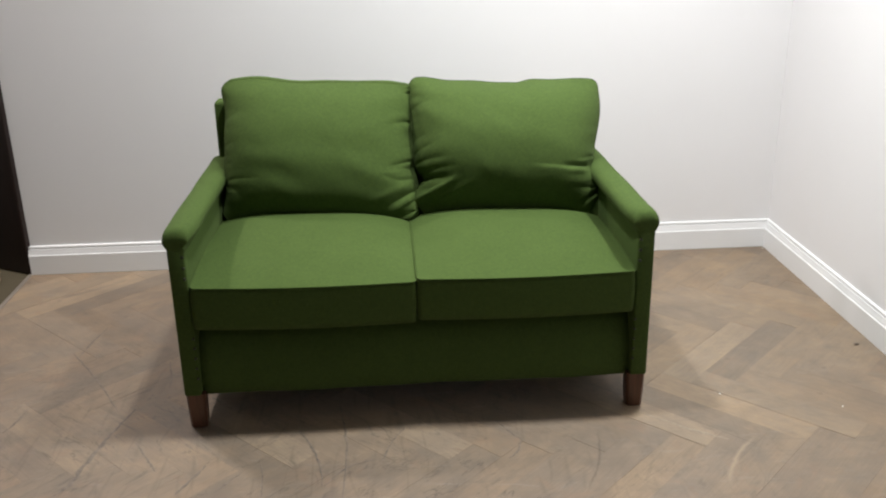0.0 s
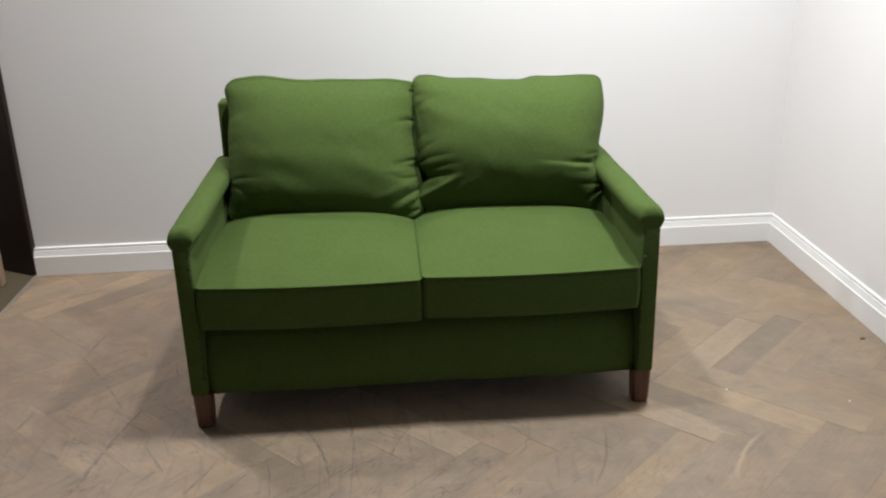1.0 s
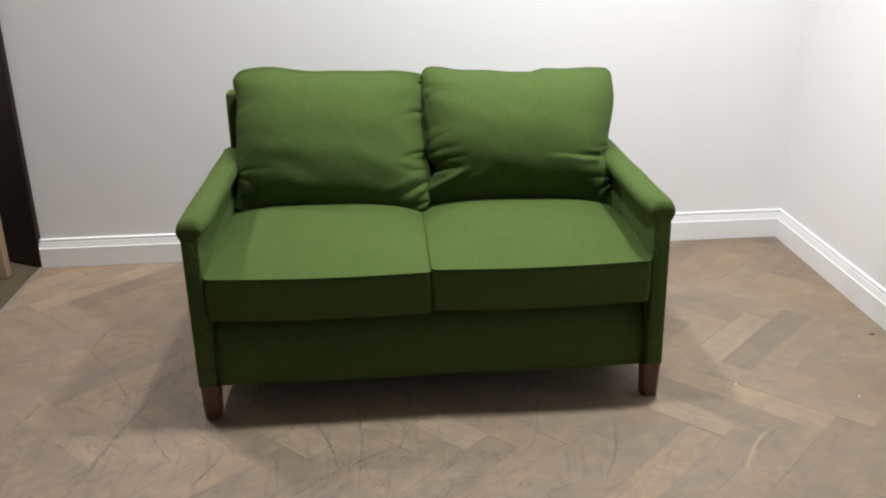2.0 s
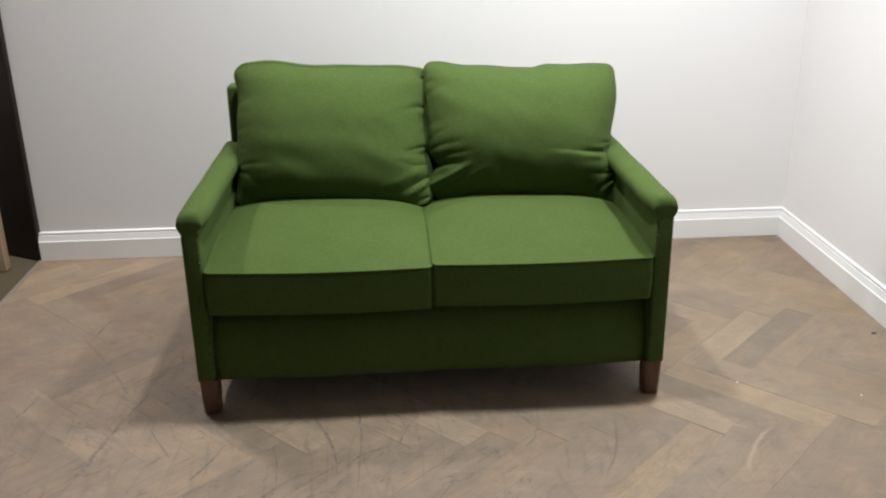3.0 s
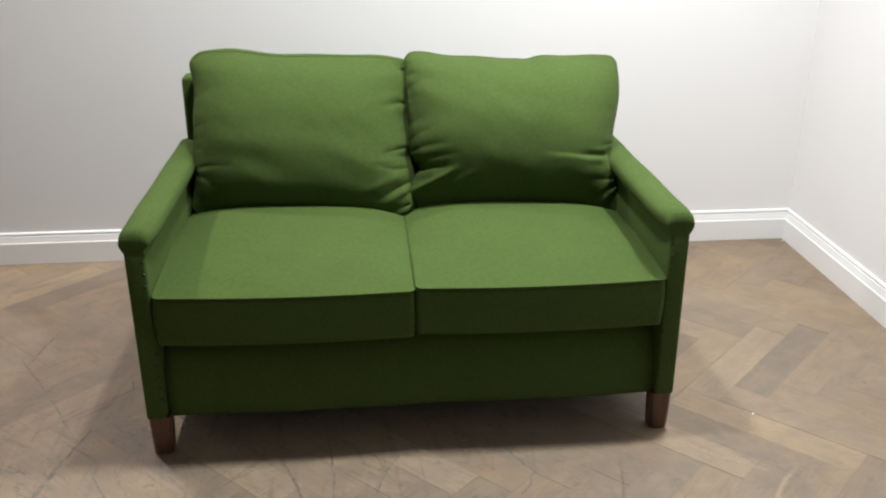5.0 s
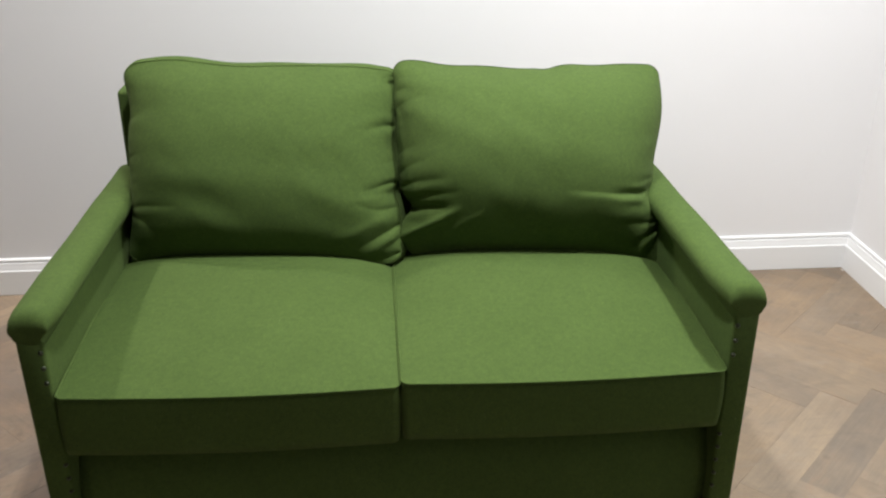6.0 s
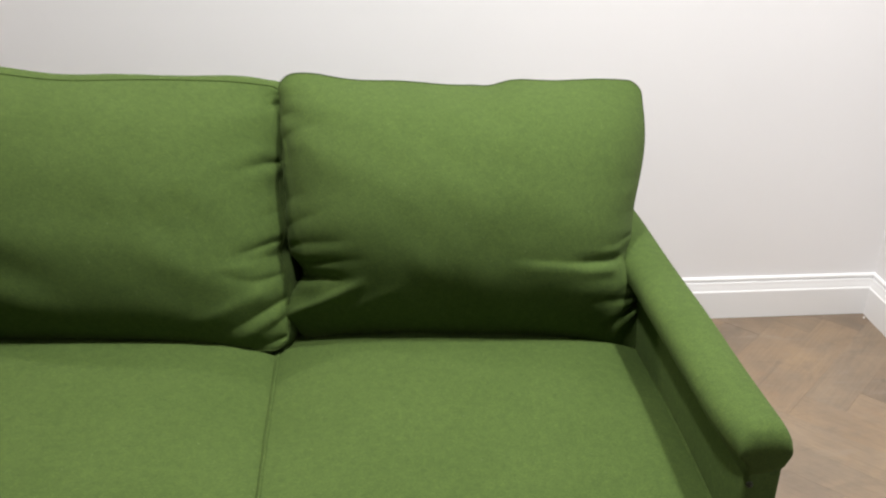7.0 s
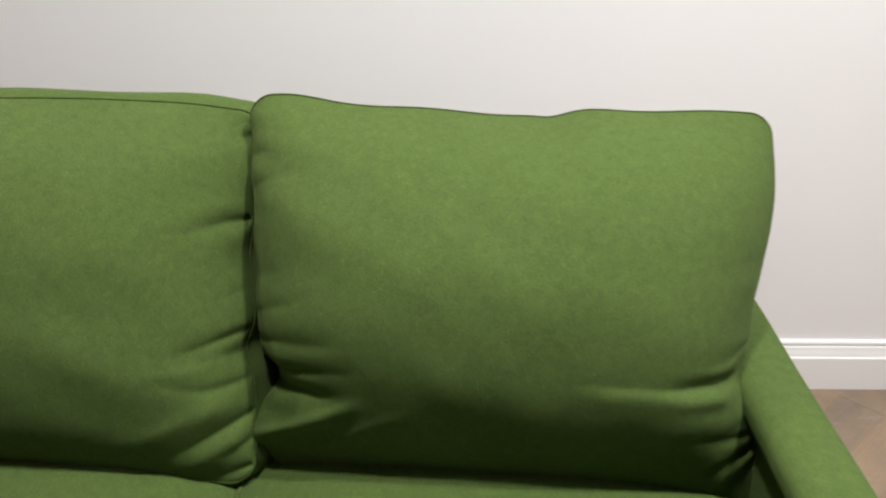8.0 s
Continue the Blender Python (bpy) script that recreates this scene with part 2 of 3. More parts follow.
GREEN = wool("green_wool", (0.0546, 0.0868, 0.0228), (0.0516, 0.0828, 0.0215), (0.0575, 0.0908, 0.0241))
# cord of the back cushions, darkened to carry the shade along the seam
SHADED_PIPING = wool("shaded_piping", (0.043, 0.066, 0.018), (0.039, 0.060, 0.016), (0.047, 0.072, 0.020))
WALL = paint("wall_paint", (0.772, 0.761, 0.772), 260, 0.12, 0.7)
TAUPE = paint("taupe_paint", (0.45, 0.43, 0.41), 200, 0.12, 0.7)
TRIM = paint("trim_paint", (0.80, 0.80, 0.81), 90, 0.08, 0.35)
CEILING_PAINT = paint("ceiling_paint", (0.8, 0.8, 0.79), 200, 0.1, 0.8)
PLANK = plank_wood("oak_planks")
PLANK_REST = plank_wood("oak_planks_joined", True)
JOINT = material("floor_joint", (0.14, 0.112, 0.088), 0.8)[0]
LEG = wood("leg_wood", (0.055, 0.023, 0.012), (0.115, 0.047, 0.025))
DARK = wood("dark_wood", (0.011, 0.006, 0.005), (0.022, 0.011, 0.009), (18.0, 18.0, 1.0), 0.45)
DARK_EDGE = wood("dark_wood_edge", (0.010, 0.005, 0.004), (0.022, 0.010, 0.008), (18.0, 18.0, 1.0), 0.45)
PALE = wood("pale_wood", (0.30, 0.20, 0.13), (0.40, 0.285, 0.19), (10.0, 10.0, 1.0), 0.6)
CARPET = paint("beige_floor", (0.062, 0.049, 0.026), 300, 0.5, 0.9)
STRIP = material("threshold_metal", (0.26, 0.225, 0.19), 0.5, 0.3)[0]
NAIL = material("nail_metal", (0.030, 0.034, 0.020), 0.34, 0.6)[0]


# ---- mesh helpers ----
def finish(name, bm, mat, smooth=True):
    mesh = bpy.data.meshes.new(name)
    bmesh.ops.recalc_face_normals(bm, faces=bm.faces)
    bm.to_mesh(mesh)
    bm.free()
    mesh.materials.append(mat)
    if smooth:
        mesh.shade_smooth()
    return mesh


def part(name, bm, mat, parent=None, label="", smooth=True):
    mesh = finish(name, bm, mat, smooth) if isinstance(bm, bmesh.types.BMesh) else bm
    ob = new(name, mesh)
    if parent is not None:
        ob.parent = parent
    if label:
        tagged(ob, label)
    return ob


def thing(name, m, label, category, group="", kind=""):
    ob = new(name)
    ob.empty_display_size = 0.1
    ob.matrix_basis = m
    return tagged(ob, label, category, group, kind)


def box(x0, x1, y0, y1, z0, z1, edge=0.0, steps=2):
    bm = bmesh.new()
    bmesh.ops.create_cube(bm, size=1.0)
    for v in bm.verts:
        v.co = Vector(((x0, x1)[v.co.x > 0], (y0, y1)[v.co.y > 0], (z0, z1)[v.co.z > 0]))
    if edge > 0:
        bmesh.ops.bevel(bm, geom=list(bm.edges), offset=edge, segments=steps, profile=0.5, affect="EDGES")
    return bm


def loft(sections, closed=True):
    """A skin through sections of equally many points, with both ends closed."""
    bm = bmesh.new()
    rows = [[bm.verts.new(p) for p in s] for s in sections]
    n = len(rows[0])
    for a, b in zip(rows, rows[1:]):
        for i in range(n if closed else n - 1):
            bm.faces.new((a[i], a[(i + 1) % n], b[(i + 1) % n], b[i]))
    bm.faces.new(rows[0])
    bm.faces.new(rows[-1])
    return bm


def tube(points, radius, seg=6):
    """A closed cord along a loop of points."""
    pts = [Vector(p) for p in points]
    n = len(pts)
    bm = bmesh.new()
    rings = []
    for i, p in enumerate(pts):
        t = (pts[(i + 1) % n] - pts[i - 1]).normalized()
        side = t.cross(Vector((0.31, 0.42, 0.85)))
        side = side.normalized() if side.length > 1e-4 else t.orthogonal().normalized()
        up = side.cross(t)
        rings.append([bm.verts.new(p + radius * (math.cos(a) * side + math.sin(a) * up)) for a in (2 * math.pi * k / seg for k in range(seg))])
    for i in range(n):
        a, b = rings[i], rings[(i + 1) % n]
        shift = min(range(seg), key=lambda s: (a[0].co - b[s].co).length)
        for k in range(seg):
            bm.faces.new((a[k], a[(k + 1) % seg], b[(k + 1 + shift) % seg], b[(k + shift) % seg]))
    return bm


# ---- room ----
BACK, RIGHT, LEFT, FRONT = 3.698, 1.744, -1.490, -4.2

tagged(part("wall_north", box(LEFT, RIGHT + 0.12, BACK, BACK + 0.12, 0, CEILING), WALL, smooth=False), "pale grey painted plaster wall behind the sofa", "wall", kind="structure")
tagged(part("wall_east", box(RIGHT, RIGHT + 0.12, FRONT, BACK, 0, CEILING), WALL, smooth=False), "pale grey painted plaster side wall", "wall", kind="structure")
tagged(part("wall_south", box(-3.6, RIGHT + 0.12, FRONT - 0.12, FRONT, 0, CEILING), WALL, smooth=False), "pale grey painted plaster wall", "wall", kind="structure")
tagged(part("wall_west", box(-3.72, -3.6, FRONT - 0.12, BACK + 0.12, 0, CEILING), TAUPE, smooth=False), "taupe painted plaster wall", "wall", kind="structure")
tagged(part("wall_side_room", box(-3.6, -2.42, BACK, BACK + 0.12, 0, CEILING), TAUPE, smooth=False), "taupe painted plaster wall", "wall", kind="structure")
tagged(part("wall_lintel", box(-2.42, LEFT, BACK, BACK + 0.12, 2.1, CEILING), WALL, smooth=False), "pale grey painted plaster above the dark door", "wall", kind="structure")
tagged(part("ceiling", box(-3.72, RIGHT + 0.12, FRONT - 0.12, BACK + 1.2, CEILING, CEILING + 0.1), CEILING_PAINT, smooth=False), "white painted flat ceiling", "ceiling", kind="structure")


def baseboard(name, start, end, inward):
    """Tall white skirting: flat board, stepped ogee, groove and bead."""
    profile = [(0, 0), (0.020, 0), (0.020, 0.0835), (0.0192, 0.0862), (0.0168, 0.0872), (0.0162, 0.0885), (0.0150, 0.0950), (0.0130, 0.1030),
               (0.0120, 0.1095), (0.0112, 0.1115), (0.0060, 0.1120), (0.0060, 0.1148), (0.0088, 0.1156), (0.0092, 0.1190), (0.0084, 0.1225), (0.0055, 0.1250), (0, 0.1255)]
    start, end, inward = Vector(start), Vector(end), Vector(inward)
    rows = []
    for p, pull in ((start, 1), (end, -1)):
        rows.append([p + inward * d + Vector((0, 0, h)) for d, h in profile])
    ob = part(name, loft(rows), TRIM, smooth=False)
    return tagged(ob, "white painted moulded skirting board along the wall", "baseboard", kind="structure")


baseboard("baseboard", (LEFT, BACK, 0.001), (RIGHT - 0.0005, BACK, 0.001), (0, -1, 0))
baseboard("baseboard", (RIGHT, BACK, 0.0), (RIGHT, FRONT, 0.0), (-1, 0, 0))

subfloor = tagged(part("floor", box(LEFT - 0.02, RIGHT + 0.12, FRONT - 0.12, BACK + 0.12, -0.06, -0.004), JOINT, smooth=False), "herringbone floor of worn grey-brown oak planks", "floor", kind="structure")
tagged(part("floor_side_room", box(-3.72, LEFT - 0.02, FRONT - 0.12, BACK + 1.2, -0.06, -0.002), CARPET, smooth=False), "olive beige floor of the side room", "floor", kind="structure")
threshold = tagged(part("threshold", box(LEFT - 0.014, LEFT + 0.004, FRONT, BACK, -0.004, 0.003, 0.001), STRIP), "worn pale threshold strip between two floors", "threshold", kind="structure")

# dark door beside the wall's end, standing ajar into a passage
door = tagged(new("door_1"), "plain dark brown stained wooden door, ajar", "door", kind="structure")
door.matrix_basis = pose(-1.494, BACK - 0.018, 0, 0, 0, -29)
part("door_leaf", box(-0.90, -0.002, 0, 0.042, 0.004, 2.04, 0.003), DARK, door, smooth=False)
part("door_edge", box(-0.0015, 0.0015, 0.003, 0.039, 0.006, 2.03), DARK_EDGE, door, smooth=False)
for name, extent in (("wall_passage_east", (LEFT, LEFT + 0.12, BACK + 0.12, BACK + 1.1)), ("wall_passage_west", (-2.54, -2.42, BACK + 0.12, BACK + 1.1)), ("wall_passage_north", (-2.54, LEFT + 0.12, BACK + 1.1, BACK + 1.2))):
    tagged(part(name, box(*extent, 0, CEILING), TAUPE, smooth=False), "taupe painted plaster wall of the passage", "wall", kind="structure")

board = tagged(part("wooden_board", box(-1.98, -1.598, 3.575, 3.625, -0.002, 0.62, 0.004), PALE, smooth=False), "pale tan wooden board standing beside the dark door", "board")

# ---- sofa ----
SOFA = pose(0.122, 2.344, 0, 0, 0, 0.2)
sofa = thing("sofa", SOFA, "two-seat sofa upholstered in moss green wool, brown wooden legs", "sofa")


def flare(bm, side):
    for v in bm.verts:
        v.co.x -= side * 0.014 * max(0.0, v.co.y) / 0.76
    return bm


def cap_section(y, side, sink=0.0, inset=0.0):
    """The padded top of an arm: crowned, wider than the panel, drawn in below towards the outer side of the panel."""
    pts = [(-0.0405, -0.002), (-0.0425, 0.008), (-0.041, 0.019), (-0.035, 0.0275), (-0.024, 0.0335), (-0.008, 0.0365), (0.010, 0.0365), (0.026, 0.0335), (0.036, 0.028),
           (0.0410, 0.020), (0.0430, 0.010), (0.0425, 0.000), (0.0412, -0.007), (0.0385, -0.014), (0.0355, -0.021), (0.029, -0.027), (0.0, -0.032), (-0.020, -0.030), (-0.0265, -0.022), (-0.0345, -0.011)]
    front = max(0.0, 1 - max(0.0, y) / 0.05)
    out = []
    for x, z in pts:
        wave = 0.0012 * math.sin(19 * y + 2 * side) * (z > 0)
        if x < -0.02:
            x += 0.013 * front
        z -= sink * max(0.0, z + 0.01) / 0.0465
        x, z = x * (1 - inset) + 0.002 * inset, z * (1 - inset) - 0.008 * inset
        out.append(Vector((side * (0.660 + x), y, 0.600 + z + wave + 0.008 * max(0.0, y))))
    return out


def arm(side):
    body = part("arm", flare(box(min(side * 0.644, side * 0.694), max(side * 0.644, side * 0.694), -0.001, 0.80, 0.112, 0.605, 0.007, 3), side), GREEN, sofa)
    rows = [(-0.0025, 0.031, 0.7), (-0.0025, 0.030, 0.25), (-0.0022, 0.028, 0.06), (-0.0015, 0.0225, 0.02), (0.0012, 0.0150, 0.008), (0.005, 0.0090, 0.002), (0.010, 0.005, 0), (0.018, 0.0015, 0)]
    rows += [(0.03 + 0.05 * k, 0.0, 0.0) for k in range(16)]
    cap = loft([cap_section(y, side, sink, inset) for y, sink, inset in rows])
    part("arm_cap", flare(cap, side), GREEN, body, "padded rolled top of the arm")
    bm = bmesh.new()
    bmesh.ops.create_uvsphere(bm, u_segments=8, v_segments=6, radius=0.0050)
    nail = finish("nailhead", bm, NAIL)
    for z in (0.552, 0.519, 0.487, 0.300, 0.268, 0.236, 0.203, 0.170):
        ob = part("nailhead", nail, NAIL, body)
        ob.location = (side * (0.6515 if z > 0.4 else 0.649), -0.001 if z > 0.4 else 0.0015, z)
    return body


for side in (-1, 1):
    arm(side)

def padded_rail():
    """The padded front under the seat: set back at the top, swelling forward below, a little uneven along its foot."""
    profile = [(0.125, 0.327), (0.108, 0.325), (0.092, 0.316), (0.070, 0.297), (0.050, 0.268), (0.035, 0.226), (0.0265, 0.18), (0.026, 0.14), (0.028, 0.113), (0.034, 0.099), (0.045, 0.093), (0.110, 0.092)]
    rows = []
    for k in range(41):
        x = -0.648 + 1.296 * k / 40
        sag = 0.0014 * math.sin(9 * x + 1) + 0.0009 * math.sin(23 * x)
        rows.append([Vector((x, y + 0.6 * sag * (z < 0.3), z + sag * (z < 0.12))) for y, z in profile])
    return loft(rows)


part("front_rail", padded_rail(), GREEN, sofa)
deck = box(-0.636, 0.636, 0.105, 0.80, 0.120, 0.326, 0.004, 1)
part("seat_base", deck, GREEN, sofa)
panel = box(-0.690, 0.690, 0.765, 0.845, 0.124, 0.836, 0.012, 3)
for v in panel.verts:
    v.co.y += 0.03 * (v.co.z - 0.836)
    v.co.x *= 0.955
part("backrest", panel, GREEN, sofa)


def leg(x, y):
    rows = []
    for z, half, cut in ((0.0, 0.0215, 0.008), (0.004, 0.0245, 0.008), (0.06, 0.0262, 0.007), (0.114, 0.0275, 0.006)):
        c = half - cut
        rows.append([Vector((x + a, y + b, z)) for a, b in ((half, c), (c, half), (-c, half), (-half, c), (-half, -c), (-c, -half), (c, -half), (half, -c))])
    part("leg", loft(rows), LEG, sofa, "reddish brown wooden leg with chamfered corners", smooth=False)


for x in (-0.6635, 0.6635):
    leg(x, 0.030)
for x in (-0.625, 0.625):
    leg(x, 0.790)


def fold_depth(a, b, folds, ridges):
    """Relief of creases and ridges on a panel, in metres. A crease runs from (a0, b0), where it is deepest, to (a1, b1), with a depth, a width
    and a sideways bow; cloth piles up softly along its lower lip. A ridge is a soft swelling along a line."""
    out = np.zeros_like(a)

    def along(a0, b0, a1, b1, bow):
        da, db = a1 - a0, b1 - b0
        length = math.hypot(da, db)
        ta, tb = da / length, db / length
        na, nb = (-tb, ta) if ta >= 0 else (tb, -ta)
        s = ((a - a0) * ta + (b - b0) * tb) / length
        inside = np.clip(s, 0, 1)
        wander = 0.0022 * np.sin(7.0 * inside + 40 * a0) * inside
        d = (a - a0) * na + (b - b0) * nb - bow * np.sin(inside * math.pi) - wander
        return s, d, length
    for a0, b0, a1, b1, depth, width, bow in folds:
        s, d, length = along(a0, b0, a1, b1, bow)
        fade = (1.0 - np.clip(s, 0, 1)) ** 1.1 * np.where(s < 0, np.exp(-(s * length / 0.012) ** 2), 1.0)
        wide = width * (0.75 + 0.9 * np.clip(s, 0, 1))
        out -= depth * fade * np.exp(-(np.abs(d) / wide) ** 1.35)
        out += 0.34 * depth * fade * np.exp(-((d + 2.6 * wide) / (1.9 * wide)) ** 2)
        out += 0.16 * depth * fade * np.exp(-((d - 2.6 * wide) / (1.6 * wide)) ** 2)
    for a0, b0, a1, b1, tall, width, bow in ridges:
        s, d, length = along(a0, b0, a1, b1, bow)
        ends = np.where(s < 0, np.exp(-(s * length / width) ** 2), 1.0) * np.where(s > 1, np.exp(-((s - 1) * length / (2 * width)) ** 2), 1.0)
        out += tall * ends * (1.0 - 0.6 * np.clip(s, 0, 1)) * np.exp(-(d / width) ** 2)
    return out


def pillow(name, corners, thick, bulge, band, radius, label, edge, soft, seed, count, folds=(), ridges=(), dents=(), cord=0.0010, slopes=(), wrinkle=0.0, pucker=1.0):
    """A boxed cushion with piping. corners: lower left, lower right, upper left, upper right of its face, in the sofa's space.
    With slopes (how far the face leans back, foot to top) it is a back cushion, without them a seat."""
    seat = not slopes
    c00, c10, c01, c11 = (np.array(c, float) for c in corners)
    normal = np.cross(c10 - c00, c01 - c00)
    normal = normal / np.linalg.norm(normal)
    w, h = np.linalg.norm(c10 - c00), np.linalg.norm(c01 - c00)
    nu, nv = count
    # finer towards the rim
    ease = lambda n: 0.5 - 0.5 * np.cos(np.linspace(0, math.pi, n)) * (0.35 + 0.65 * np.abs(np.cos(np.linspace(0, math.pi, n))) ** 0.3)
    us, vs = np.meshgrid(ease(nu), ease(nv), indexing="ij")
    a, b = us * w, vs * h
    for fa, fb in ((0, 0), (1, 0), (0, 1), (1, 1)):
        la = np.abs(a - fa * w)
        lb = np.abs(b - fb * h)
        inside = (la < radius) & (lb < radius)
        p, q = 1 - np.clip(la / radius, 0, 1), 1 - np.clip(lb / radius, 0, 1)
        p2, q2 = p * np.sqrt(1 - q * q / 2), q * np.sqrt(1 - p * p / 2)
        a = np.where(inside, np.abs(fa * w - radius * (1 - p2)), a)
        b = np.where(inside, np.abs(fb * h - radius * (1 - q2)), b)
    u, v = a / w, b / h
    base = ((1 - u) * (1 - v))[..., None] * c00 + (u * (1 - v))[..., None] * c10 + ((1 - u) * v)[..., None] * c01 + (u * v)[..., None] * c11
    base = base + edge(u, v)
    if slopes:
        # undercut at the foot, upright half way up and laid back at the top: the face's slope up its height, summed
        ladder = np.linspace(0, 1, 201)
        slope = np.interp(ladder, (0, 0.1, 0.2, 0.35, 0.5, 0.7, 0.85, 1), slopes)
        back = np.concatenate(([0], np.cumsum((slope[1:] + slope[:-1]) / 400)))
        swell = back[-1] * ladder - back
        dome = np.clip(1 - np.abs(2 * us - 1) ** 3.4, 0, 1) ** 0.66 * np.interp(vs, ladder, h * swell)
    else:
        # nearly flat to the front seam, rounded at the sides and the back
        dome = np.clip(1 - np.abs(2 * us - 1) ** (3.2 + 0.3 * vs), 0, 1) ** 0.92 * (1 - (1 - vs) ** 2.7) * np.clip(1 - vs ** 7, 0, 1)
    rim = np.clip(np.minimum(np.minimum(us, 1 - us) * w, np.minimum(vs, 1 - vs) * h) / 0.012, 0, 1)
    soft_relief = np.zeros_like(a)
    rng = np.random.RandomState(seed)
    for _ in range(14):
        ka, kb, ph = rng.uniform(-9, 9), rng.uniform(-22, 22), rng.uniform(0, 6.28)
        soft_relief += np.sin(ka * a + kb * b + ph) / 14 ** 0.5
    for da, db, ra, rb, tall in dents:
        soft_relief = soft_relief + tall / soft * np.exp(-((a - da) / ra) ** 2 - ((b - db) / rb) ** 2) / np.maximum(dome ** 0.5, 0.3)
    if wrinkle > 0:
        # soft horizontal bands, faint slanting waves, and puckers that run in from the seams
        wa, wb = a + 0.03 * np.sin(11 * b + seed), b + 0.02 * np.sin(8 * a + 2.0 * seed) + 0.010 * np.sin(21 * a + 14 * b)
        fine_relief = np.zeros_like(a)
        for reach_a, reach_b, amount in ((9, 62, 0.00075), (42, 46, 0.00045), (85, 90, 0.00022)):
            for _ in range(10):
                ka, kb, ph = rng.uniform(-reach_a, reach_a), rng.uniform(0.45, 1.0) * reach_b, rng.uniform(0, 6.28)
                fine_relief += amount / 10 ** 0.5 * 1.4 * np.sin(ka * wa + kb * wb + ph)
        patchy = 0.65 + 0.5 * np.sin(7 * a + 9 * b + seed) * np.sin(11 * a - 6 * b + 1)
        fine_relief *= patchy
        for d, along, tall in ((us * w, b, 0.0024), ((1 - us) * w, b, 0.0013), (vs * h, a, 0.0013), ((1 - vs) * h, a, 0.0008)):
            p1, p2, p3, p4 = rng.uniform(0, 6.28, 4)
            phase = 2 * math.pi * along / 0.036 + 1.6 * np.sin(17 * along + p1) + 1.2 * np.sin(41 * along + p2)
            reach = 0.034 + 0.018 * np.sin(23 * along + p3)
            fine_relief += pucker * tall * (0.55 + 0.45 * np.sin(19 * along + p4)) * np.exp(-(d / reach) ** 1.4) * np.sin(phase + 22 * d)
        soft_relief = soft_relief + wrinkle * fine_relief / soft / np.maximum(dome ** 0.5, 0.3)
    seam = np.clip(np.minimum(np.minimum(us, 1 - us) * w, np.minimum(vs, 1 - vs) * h) / 0.005, 0, 1)
    lift = bulge * dome + rim * soft * soft_relief * dome ** 0.5 + seam * fold_depth(us * w, vs * h, folds, ridges)
    face = base + lift[..., None] * normal
    depth = thick(u, v)
    rear = base - depth[..., None] * normal
    loop = [(i, 0) for i in range(nu)] + [(nu - 1, j) for j in range(1, nv)] + [(i, nv - 1) for i in range(nu - 2, -1, -1)] + [(0, j) for j in range(nv - 2, 0, -1)]
    centre = base.mean(axis=(0, 1))
    ring = np.array([base[i, j] for i, j in loop])
    deep = np.array([depth[i, j] for i, j in loop])
    tangent = np.roll(ring, -1, 0) - np.roll(ring, 1, 0)
    outward = np.cross(tangent, normal)
    outward = outward / np.maximum(np.linalg.norm(outward, axis=1), 1e-9)[:, None]
    if ((ring - centre) * outward).sum() < 0:
        outward = -outward
    verts = [tuple(p) for p in face.reshape(-1, 3)]
    start_rear = len(verts)
    verts += [tuple(p) for p in rear.reshape(-1, 3)]
    faces = []
    for i in range(nu - 1):
        for j in range(nv - 1):
            k = i * nv + j
            faces.append((k, k + nv, k + nv + 1, k + 1))
            k += start_rear
            faces.append((k, k + 1, k + nv + 1, k + nv))
    rows = [[i * nv + j for i, j in loop]]
    steps = 8
    wave = np.zeros(len(loop))
    for _ in range(6):
        wave += np.sin(rng.randint(3, 16) * np.linspace(0, 2 * math.pi, len(loop)) + rng.uniform(0, 6.28)) / 6
    for s in range(1, steps):
        f = s / steps
        puff = band * math.sin(math.pi * f) ** 0.8 * (1 + 0.35 * wave)
        pts = ring - (deep * f)[:, None] * normal + outward * puff[:, None]
        rows.append(list(range(len(verts), len(verts) + len(loop))))
        verts += [tuple(p) for p in pts]
    rows.append([start_rear + i * nv + j for i, j in loop])
    n = len(loop)
    for r0, r1 in zip(rows, rows[1:]):
        for k in range(n):
            faces.append((r0[k], r1[k], r1[(k + 1) % n], r0[(k + 1) % n]))
    mesh = bpy.data.meshes.new(name)
    mesh.from_pydata(verts, [], faces)
    mesh.update()
    mesh.materials.append(GREEN)
    mesh.shade_smooth()
    ob = thing(name, SOFA, label, "cushion", "seat cushions" if seat else "back cushions")
    part("cover", mesh, GREEN, ob)
    part("piping", tube(ring + (0.0015 if seat else 0.0004) * outward + 0.0006 * normal, cord), GREEN if seat else SHADED_PIPING, ob, "green corded piping")
    back_ring = ring - deep[:, None] * normal
    if not seat:
        part("piping", tube(back_ring + 0.0015 * outward, cord), SHADED_PIPING, ob, "green corded piping with seam shade in its colour")
    return ob


def seat_edge(u, v):
    out = np.zeros(u.shape + (3,))
    out[..., 1] = -0.006 * np.sin(np.pi * u) * (1 - v)
    # the side seams ride up a little half way back
    out[..., 2] = 0.013 * np.sin(np.pi * np.clip(v, 0, 1)) * np.abs(2 * u - 1) ** 6
    out[..., 2] += -0.004 * np.sin(np.pi * u) * (1 - v) - 0.016 * (np.exp(-(u / 0.07) ** 2) + np.exp(-((1 - u) / 0.07) ** 2)) * np.exp(-((1 - v) / 0.12) ** 2)
    return out


